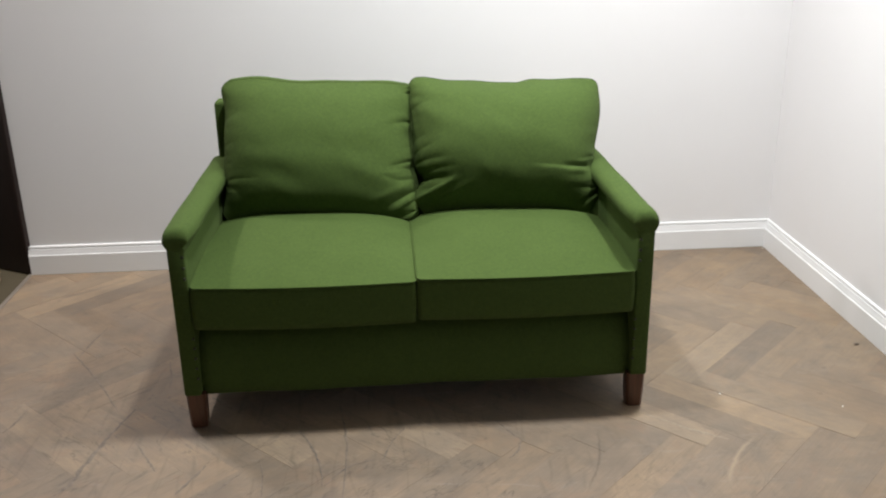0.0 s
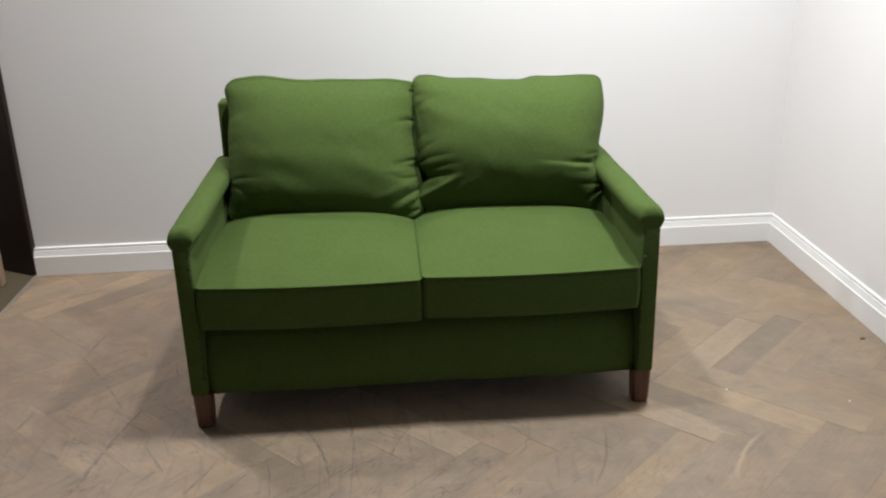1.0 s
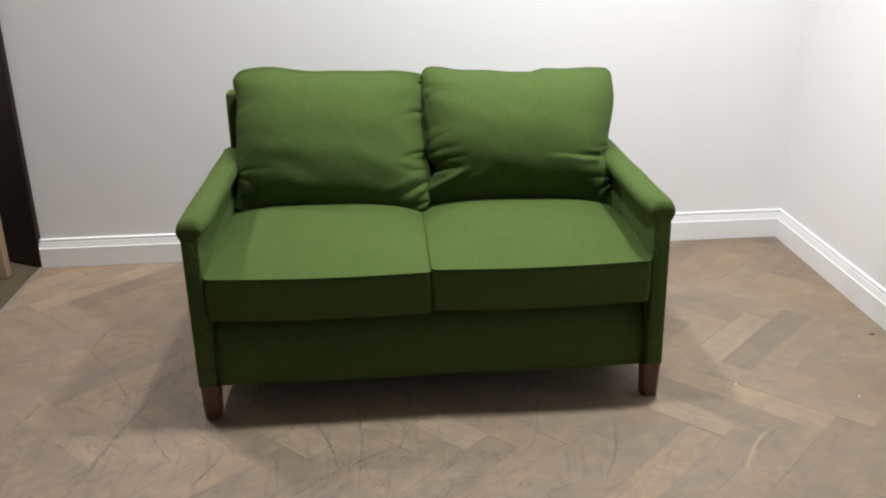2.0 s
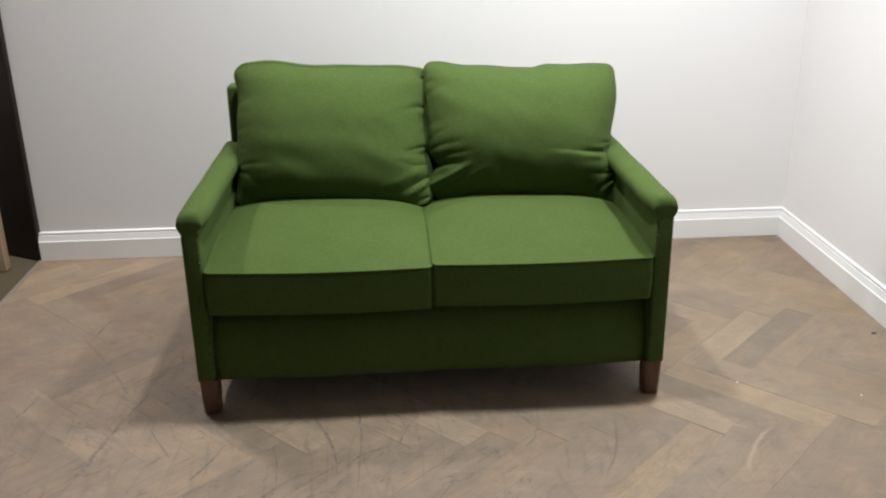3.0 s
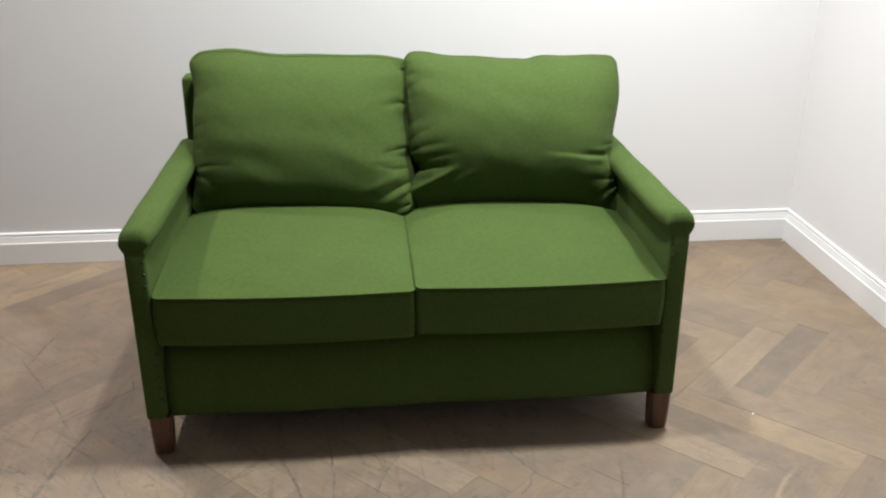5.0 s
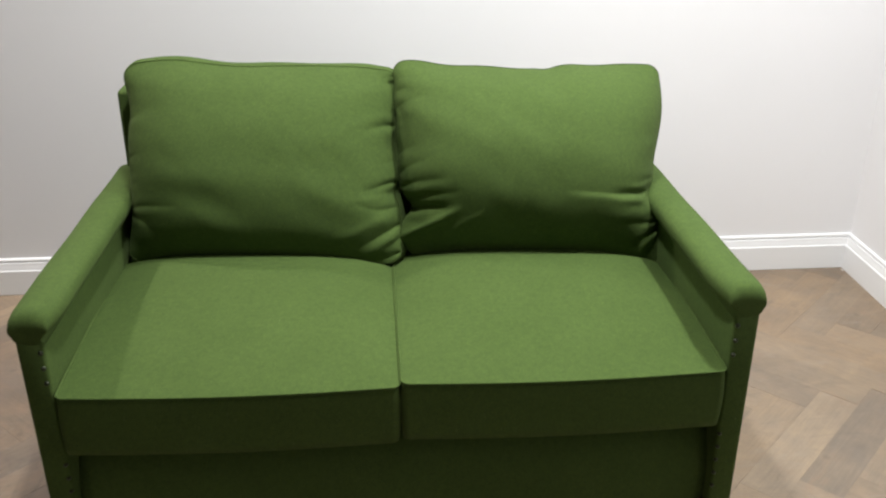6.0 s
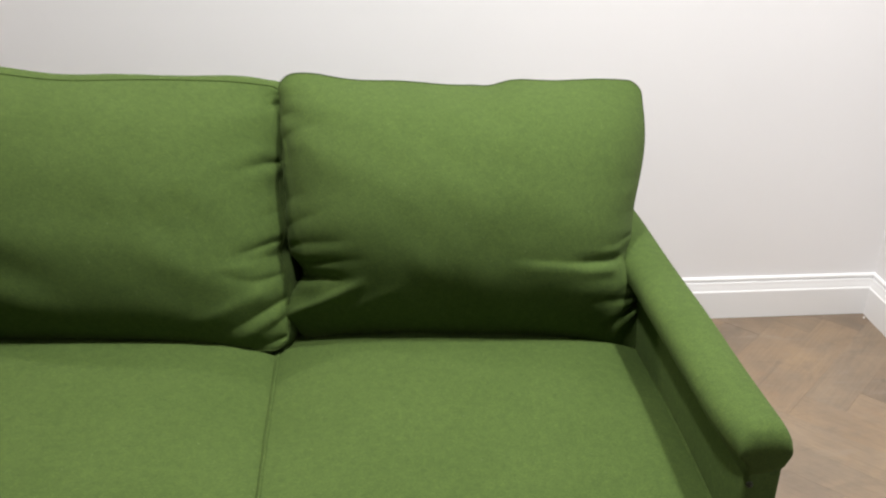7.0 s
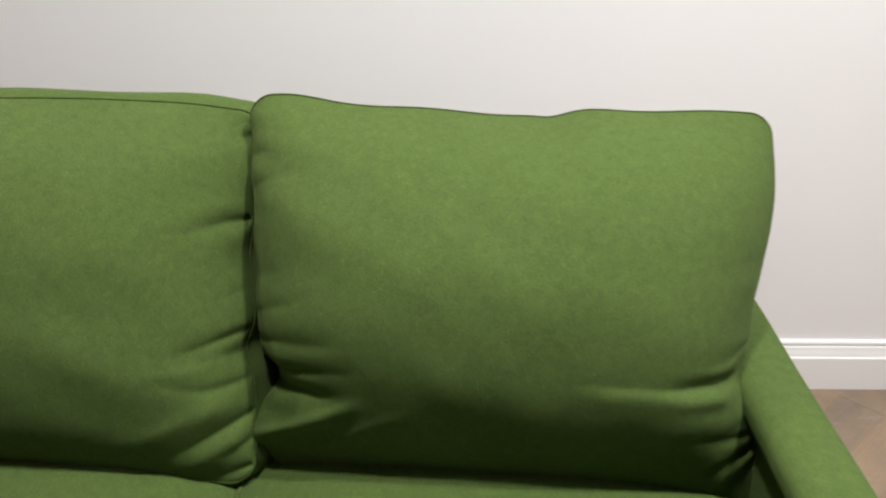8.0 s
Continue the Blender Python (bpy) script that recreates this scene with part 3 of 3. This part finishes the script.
for left, right, seed in ((-0.6375, -0.001, 3), (0.005, 0.6375, 8)):
    low = 0.007
    pillow("seat_cushion", [(left, -0.016, 0.455 + low), (right, -0.016, 0.455 if seed == 3 else 0.460), (left, 0.745, 0.455), (right, 0.745, 0.455)],
           lambda u, v: 0.127 + 0 * u, 0.062, 0.004, 0.014, "loose green wool seat cushion with piped edges, on the sofa",
           edge=seat_edge, soft=0.0012, seed=seed, count=(120, 110), cord=0.0024)


def left_edge(u, v):
    out = np.zeros(u.shape + (3,))
    out[..., 2] = v ** 3 * (0.016 * np.exp(-((u - 0.17) / 0.16) ** 2) - 0.010 * np.exp(-((u - 1.0) / 0.1) ** 2) + 0.0015 * np.sin(11 * u + 1))
    out[..., 0] = (1 - u) ** 4 * (0.005 * np.sin(7 * v) + 0.007 * np.sin(np.pi * np.clip(v, 0, 1)) ** 0.5) + u ** 6 * (0.002 * np.sin(31 * v + 0.6 * np.sin(17 * v)) + 0.010 * np.exp(-((v - 0.14) / 0.10) ** 2) - 0.006 * np.exp(-((v - 0.36) / 0.06) ** 2) - 0.008 * np.exp(-((v - 0.64) / 0.10) ** 2))
    out[..., 0] += (1 - u) ** 5 * (0.006 * np.exp(-((v - 0.76) / 0.09) ** 2) - 0.010 * np.exp(-((v - 0.95) / 0.07) ** 2))
    return out


def right_edge(u, v):
    out = np.zeros(u.shape + (3,))
    notch = -0.012 / (1 + np.exp(-(u - 0.32) / 0.08)) - 0.003 * np.exp(-((u - 0.57) / 0.03) ** 2) + 0.010 / (1 + np.exp(-(u - 0.615) / 0.018))
    out[..., 2] = v ** 4 * (0.008 * np.exp(-((u - 0.07) / 0.09) ** 2) + notch + 0.0015 * np.sin(23 * u))
    out[..., 0] = u ** 4 * (0.008 * np.exp(-((v - 0.8) / 0.15) ** 2) - 0.018 * np.exp(-((v - 0.45) / 0.16) ** 2) - 0.017 * np.exp(-((v - 0.34) / 0.055) ** 2))
    out[..., 0] += (1 - u) ** 6 * (0.026 * np.exp(-((v - 0.265) / 0.055) ** 2) - 0.014 * np.exp(-((v - 0.12) / 0.05) ** 2) + 0.012 * np.exp(-(v / 0.06) ** 2) + 0.001 * np.sin(37 * v))
    return out


# creases run in from a seam: start, end, depth, width, bow; ridges likewise
LEFT_FOLDS = [
    (0.655, 0.316, 0.570, 0.298, 0.0150, 0.0075, 0.008), (0.650, 0.420, 0.612, 0.416, 0.0150, 0.0060, 0.003), (0.640, 0.440, 0.600, 0.425, 0.0060, 0.0060, 0.0), (0.657, 0.188, 0.565, 0.160, 0.0105, 0.0050, 0.004),
    (0.655, 0.131, 0.545, 0.140, 0.0080, 0.0060, -0.011), (0.657, 0.094, 0.535, 0.022, 0.0120, 0.0070, 0.004), (0.650, 0.024, 0.590, 0.004, 0.0065, 0.0060, 0.0),
    (0.650, 0.160, 0.570, 0.152, 0.0045, 0.0060, 0.003), (0.652, 0.062, 0.600, 0.030, 0.0060, 0.0055, 0.0), (0.650, 0.236, 0.600, 0.226, 0.0035, 0.0060, 0.0),
    (0.0, 0.238, 0.070, 0.255, 0.0030, 0.0060, 0.003), (0.0, 0.212, 0.040, 0.205, 0.0022, 0.0050, 0.0), (0.0, 0.125, 0.170, 0.136, 0.0030, 0.0055, 0.003),
    (0.015, 0.108, 0.105, 0.045, 0.0035, 0.0110, 0.006), (0.010, 0.330, 0.070, 0.350, 0.0030, 0.0080, 0.0), (0.0, 0.180, 0.045, 0.186, 0.0030, 0.0050, 0.0),
]
LEFT_RIDGES = [(0.620, 0.336, 0.500, 0.290, 0.0026, 0.014, 0.006), (0.610, 0.100, 0.520, 0.062, 0.0050, 0.013, 0.0), (0.625, 0.056, 0.570, 0.020, 0.0055, 0.011, 0.0),
               (0.625, 0.155, 0.560, 0.146, 0.0030, 0.009, 0.0), (0.600, 0.400, 0.520, 0.390, 0.0040, 0.022, 0.0)]
RIGHT_FOLDS = [
    (-0.004, 0.113, 0.120, 0.120, 0.0190, 0.0065, 0.002), (-0.004, 0.133, 0.150, 0.156, 0.0115, 0.0055, 0.003), (0.0, 0.168, 0.130, 0.186, 0.0060, 0.0065, 0.003),
    (0.0, 0.200, 0.090, 0.235, 0.0055, 0.0080, 0.003), (0.0, 0.246, 0.060, 0.268, 0.0030, 0.0060, 0.0), (0.0, 0.300, 0.045, 0.306, 0.0022, 0.0070, 0.0),
    (0.0, 0.352, 0.110, 0.384, 0.0042, 0.0085, 0.003), (0.0, 0.392, 0.060, 0.398, 0.0030, 0.0070, 0.0),
    (0.110, 0.030, 0.180, 0.066, 0.0030, 0.0070, 0.0), (0.012, 0.340, 0.022, 0.240, 0.0060, 0.0060, 0.0),
    (0.584, 0.158, 0.490, 0.150, 0.0110, 0.0052, 0.0), (0.572, 0.154, 0.360, 0.163, 0.0065, 0.0065, -0.007), (0.608, 0.192, 0.560, 0.174, 0.0070, 0.0050, 0.0),
    (0.606, 0.076, 0.535, 0.034, 0.0125, 0.0055, 0.0), (0.590, 0.088, 0.440, 0.070, 0.0050, 0.0095, 0.004), (0.606, 0.054, 0.575, 0.020, 0.0055, 0.0045, 0.0), (0.604, 0.106, 0.560, 0.100, 0.0040, 0.0050, 0.0),
    (0.612, 0.290, 0.520, 0.280, 0.0035, 0.0090, 0.0), (0.612, 0.235, 0.565, 0.224, 0.0030, 0.0070, 0.0), (0.390, 0.462, 0.370, 0.390, 0.0030, 0.0130, 0.0),
]
RIGHT_RIDGES = [(0.000, 0.042, 0.108, 0.100, 0.0160, 0.0130, 0.002), (0.075, 0.040, 0.175, 0.098, 0.0035, 0.0090, 0.0), (0.560, 0.139, 0.420, 0.146, 0.0050, 0.0120, 0.0), (0.588, 0.048, 0.560, 0.026, 0.0030, 0.0090, 0.0),
                (0.575, 0.060, 0.545, 0.052, 0.0035, 0.0080, 0.0), (0.585, 0.175, 0.560, 0.168, 0.0040, 0.0080, 0.0)]
pillow("back_cushion", [(-0.628, 0.540, 0.484), (0.016, 0.480, 0.480), (-0.600, 0.680, 0.914), (0.026, 0.712, 0.897)],
       lambda u, v: 0.105 - 0.030 * v, 1.0, 0.012, 0.027, "plump green wool back cushion with piped seams, creased at one side",
       folds=LEFT_FOLDS, ridges=LEFT_RIDGES, dents=[(0.04, 0.36, 0.05, 0.05, -0.005)], edge=left_edge, soft=0.0014, seed=11, count=(280, 200), slopes=(-1.10, -0.48, -0.06, 0.28, 0.46, 0.70, 1.05, 1.9), wrinkle=1.4, pucker=0.5)
pillow("back_cushion", [(0.030, 0.510, 0.482), (0.648, 0.455, 0.474), (0.018, 0.690, 0.907), (0.668, 0.705, 0.892)],
       lambda u, v: 0.105 - 0.065 * v, 1.0, 0.0015, 0.026, "plump green wool back cushion, slumped, with deep creases",
       folds=RIGHT_FOLDS, ridges=RIGHT_RIDGES, dents=[(0.000, 0.135, 0.018, 0.022, -0.020), (0.30, 0.02, 0.20, 0.03, -0.006)], edge=right_edge, soft=0.0022, seed=21, count=(320, 230), slopes=(-1.10, -0.65, -0.28, 0.10, 0.42, 0.82, 1.34, 2.5), wrinkle=2.5, pucker=0.35)

# ---- floor planks ----
L, W = 0.52, 0.104
STEP, ROW = W * math.sqrt(2), L * math.sqrt(2)
E1, E2 = Vector((math.sqrt(0.5), math.sqrt(0.5))), Vector((math.sqrt(0.5), -math.sqrt(0.5)))


def clip(poly, axis, limit, keep_above):
    out = []
    for p, q in zip(poly, poly[1:] + poly[:1]):
        pin = (p[axis] >= limit) == keep_above
        qin = (q[axis] >= limit) == keep_above
        if pin:
            out.append(p)
        if pin != qin:
            out.append(p + (q - p) * ((limit - p[axis]) / (q[axis] - p[axis])))
    return out


def plank_mesh(poly, gap=0.0001, cut=0.0003, deep=0.012):
    """A plank from its outline, with a fine bevel round its top."""
    mid = sum(poly, Vector((0, 0))) / len(poly)

    def shrunk(by):
        return [p - (p - mid).normalized() * by * 1.3 for p in poly]
    rows = [[Vector((p.x, p.y, z)) for p in shrunk(by)] for by, z in ((gap, -deep), (gap, -cut), (gap + cut, 0.0))]
    return finish("plank", loft(rows), PLANK, smooth=False)


WHOLE = plank_mesh([Vector((-L / 2, -W / 2)), Vector((L / 2, -W / 2)), Vector((L / 2, W / 2)), Vector((-L / 2, W / 2))])
rng = random.Random(5)
planks = []
X0, Y0 = 0.122, 2.185
for row in range(-10, 4):
    for k in range(-16, 16):
        # lower right tip of a plank of the falling family
        tip = Vector((X0 + k * STEP, Y0 + row * ROW))
        planks.append((tip - E2 * (L / 2) - E1 * (W / 2), -45))
        planks.append((tip + E1 * (L / 2) + E2 * (W / 2 - L), 45))
# planks that stand out: a place on each and its tone, dark to pale; the last eight, by the east wall, paled in place of
# more light
TONES = [(1.16, 2.74, 0.97), (1.13, 2.32, 0.90), (0.95, 2.20, 0.93), (0.22, 2.16, 0.97), (-0.32, 2.21, 0.96), (1.30, 2.72, 0.12), (1.14, 2.44, 0.25),
         (-1.25, 3.45, 1.0), (-0.95, 3.52, 0.95), (0.70, 2.00, 0.80), (1.42, 3.15, 0.85), (1.55, 3.2, 0.9), (1.05, 2.12, 0.45), (-0.975, 2.272, 0.13), (-0.938, 2.361, 0.85),
         (-0.581, 2.151, 0.8), (-1.339, 3.543, 0.97), (-1.014, 3.638, 1.0), (-1.074, 3.409, 0.13), (0.641, 1.942, 0.85), (1.221, 2.255, 0.95), (1.017, 2.467, 0.86), (1.50, 2.95, 0.84), (1.40, 2.95, 0.78), (1.60, 2.80, 0.82),
         (1.25, 3.05, 0.76), (1.45, 3.35, 0.84), (1.62, 3.45, 0.78), (1.20, 3.35, 0.74), (1.60, 2.55, 0.76)]
SINGLE_FROM = -0.2
rest = {-45: [], 45: []}
for centre, turn in sorted(planks, key=lambda p: (-p[0].y, p[0].x)):
    m = Matrix.Rotation(radians(turn), 2)
    outline = [centre + m @ Vector(p) for p in ((-L / 2, -W / 2), (L / 2, -W / 2), (L / 2, W / 2), (-L / 2, W / 2))]
    cut_poly = outline
    for axis, limit, above in ((0, LEFT, True), (0, RIGHT, False), (1, FRONT, True), (1, BACK, False)):
        cut_poly = clip(cut_poly, axis, limit, above) if cut_poly else cut_poly
    if len(cut_poly) < 3:
        continue
    area = abs(sum(p.x * q.y - q.x * p.y for p, q in zip(cut_poly, cut_poly[1:] + cut_poly[:1]))) / 2
    if area < 0.0004:
        continue
    if centre.y < SINGLE_FROM:
        rest[turn].append([m.inverted() @ p for p in cut_poly])
        continue
    mesh = WHOLE
    if area < 0.999 * L * W:
        mesh = plank_mesh([m.inverted() @ (p - centre) for p in cut_poly])
    ob = part("plank", mesh, PLANK, subfloor)
    ob.matrix_basis = pose(centre.x, centre.y, rng.uniform(-0.0007, 0.0002), 0, 0, turn + 180 * rng.randrange(2) * (mesh is WHOLE))
    tone = 0.12 + 0.74 * rng.random() ** 1.2
    for x, y, chosen in TONES:
        if abs((centre.x - x) * m.col[0].x + (centre.y - y) * m.col[0].y) < L / 2 and abs((centre.x - x) * m.col[1].x + (centre.y - y) * m.col[1].y) < W / 2:
            tone = chosen
    ob.color = (tone, rng.random(), 0, 1)

# the planks further off, joined, one mesh for each way that they run
for turn, outlines in rest.items():
    bm = bmesh.new()
    for poly in outlines:
        mid = sum(poly, Vector((0, 0))) / len(poly)
        rows = [[bm.verts.new((p.x - (p - mid).normalized().x * by, p.y - (p - mid).normalized().y * by, z)) for p in poly] for by, z in ((0.0001, -0.003), (0.0001, -0.0005), (0.0007, 0.0))]
        for low, high in zip(rows, rows[1:]):
            for i in range(len(poly)):
                j = (i + 1) % len(poly)
                bm.faces.new((low[i], low[j], high[j], high[i]))
        bm.faces.new(rows[-1])
        bm.faces.new(rows[0][::-1])
    ob = part("planks", bm, PLANK_REST, subfloor, smooth=False)
    ob.matrix_basis = pose(0, 0, 0, 0, 0, turn)
    tagged(ob, "", "", "", "stuff")


# ---- cracks and mineral veins in the planks, one painted edge highlight ----
def vein_or_highlight(name, dark, light):
    m, tree, shader = material(name, dark, 0.6)
    place = tree.nodes.new("ShaderNodeTexCoord").outputs["Object"]
    broken = noise_node(tree, place, 46, 4, 0.65)
    tree.links.new(ramp(tree, broken.outputs[0], [(0.38, dark), (0.62, light)]).outputs[0], shader.inputs["Base Color"])
    return m


VEIN = vein_or_highlight("dark_vein", (0.108, 0.085, 0.070), (0.190, 0.148, 0.114))
EDGE_HIGHLIGHT = vein_or_highlight("painted_edge_highlight", (0.27, 0.215, 0.155), (0.22, 0.172, 0.125))


def vein(name, points, width, mat, label, seed):
    """A slender streak on the wood, uneven in width, running out to nothing at both ends."""
    pts = [Vector((*p, 0)) for p in points]
    pts = [2 * pts[0] - pts[1]] + pts + [2 * pts[-1] - pts[-2]]
    r = random.Random(seed)
    line = []
    for i in range(1, len(pts) - 2):
        for k in range(8):
            t = k / 8
            p0, p1, p2, p3 = pts[i - 1:i + 3]
            line.append(0.5 * ((2 * p1) + (p2 - p0) * t + (2 * p0 - 5 * p1 + 4 * p2 - p3) * t * t + (3 * p1 - p0 - 3 * p2 + p3) * t ** 3))
    line.append(pts[-2])
    bm = bmesh.new()
    rows = []
    n = len(line) - 1
    for i, p in enumerate(line):
        ahead = (line[min(n, i + 1)] - line[max(0, i - 1)]).normalized()
        side = Vector((-ahead.y, ahead.x, 0))
        half = 0.5 * width * (0.12 + math.sin(math.pi * min(1.0, (i + 0.3) / (n + 0.6))) ** 0.6) * r.uniform(0.55, 1.3)
        p = p + side * r.uniform(-0.3, 0.3) * width
        rows.append([bm.verts.new(p + side * half * k + Vector((0, 0, z))) for k, z in ((-1, 0.0003), (0, 0.0010), (1, 0.0003))])
    for a, b in zip(rows, rows[1:]):
        for k in range(2):
            bm.faces.new((a[k], b[k], b[k + 1], a[k + 1]))
    return part(name, bm, mat, subfloor, label)


VEINS = [
    (0.0114, [(-0.873, 2.037), (-0.841, 2.086), (-0.832, 2.173), (-0.798, 2.343), (-0.763, 2.48)]),
    (0.0070, [(-1.131, 2.372), (-1.112, 2.435), (-1.104, 2.509)]),
    (0.0061, [(-1.081, 2.901), (-1.029, 2.823), (-0.948, 2.70), (-0.812, 2.467)]),
    (0.0053, [(-1.05, 2.863), (-1.036, 2.988), (-1.012, 3.102)]),
    (0.0053, [(-0.712, 2.28), (-0.659, 2.186), (-0.623, 2.127)]),
    (0.0079, [(-0.546, 2.01), (-0.518, 2.078), (-0.486, 2.143)]),
    (0.0070, [(-0.239, 2.301), (-0.201, 2.221), (-0.172, 2.131), (-0.154, 2.013)]),
    (0.0061, [(-0.125, 2.459), (-0.103, 2.289), (-0.094, 2.167), (-0.101, 1.916)]),
    (0.0053, [(0.001, 2.102), (0.035, 2.216), (0.074, 2.29)]),
    (0.0061, [(-0.443, 2.012), (-0.415, 2.056), (-0.38, 2.101)]),
    (0.0053, [(0.363, 2.10), (0.395, 2.14), (0.41, 2.196)]),
    (0.0061, [(0.351, 2.308), (0.384, 2.241), (0.417, 2.189)]),
    (0.0049, [(-0.34, 2.159), (-0.323, 2.075), (-0.314, 1.966)]),
    (0.0049, [(-0.724, 2.803), (-0.697, 2.698), (-0.685, 2.611)]),
    (0.0053, [(-0.151, 2.013), (-0.093, 2.096), (-0.015, 2.132)]),
]
for k, (width, points) in enumerate(VEINS):
    vein("crack", points, width, VEIN, "dark crack in the oak", k)
# the highlight along one plank's edge, painted as a pale strip
vein("plank_edge_highlight", [(0.790, 2.316), (0.899, 2.219), (0.979, 2.159), (1.012, 2.139)], 0.010, EDGE_HIGHLIGHT, "pale strip painted as a highlight on a plank edge", 40)


# ---- crumbs on the floor ----
def crumb(name, x, y, size, mat, label, category, turn=0.0, flat=0.5):
    bm = bmesh.new()
    bmesh.ops.create_icosphere(bm, subdivisions=1, radius=size)
    r = random.Random(int(1000 * x))
    for v in bm.verts:
        v.co *= r.uniform(0.75, 1.2)
        v.co.z = max(-0.2 * size, v.co.z * flat)
        v.co.x *= 1.5
    ob = part(name, bm, mat, smooth=False)
    ob.matrix_basis = pose(x, y, 0.0002 + 0.2 * size, 0, 0, turn)
    return tagged(ob, label, category)


FLUFF = material("white_fluff", (0.75, 0.73, 0.70), 0.9)[0]
CHIP = material("dark_chip", (0.06, 0.04, 0.03), 0.7)[0]
for x, y, size in ((1.075, 2.400, 0.0032), (1.420, 2.290, 0.0024), (1.715, 3.655, 0.0040)):
    crumb("crumb", x, y, size, FLUFF, "tiny white crumb lying on the oak floor", "crumb", 40 * x)
crumb("wood_chip", 1.664, 2.692, 0.0075, CHIP, "small dark brown chip on the oak floor by the wall", "chip", 12, 0.25)
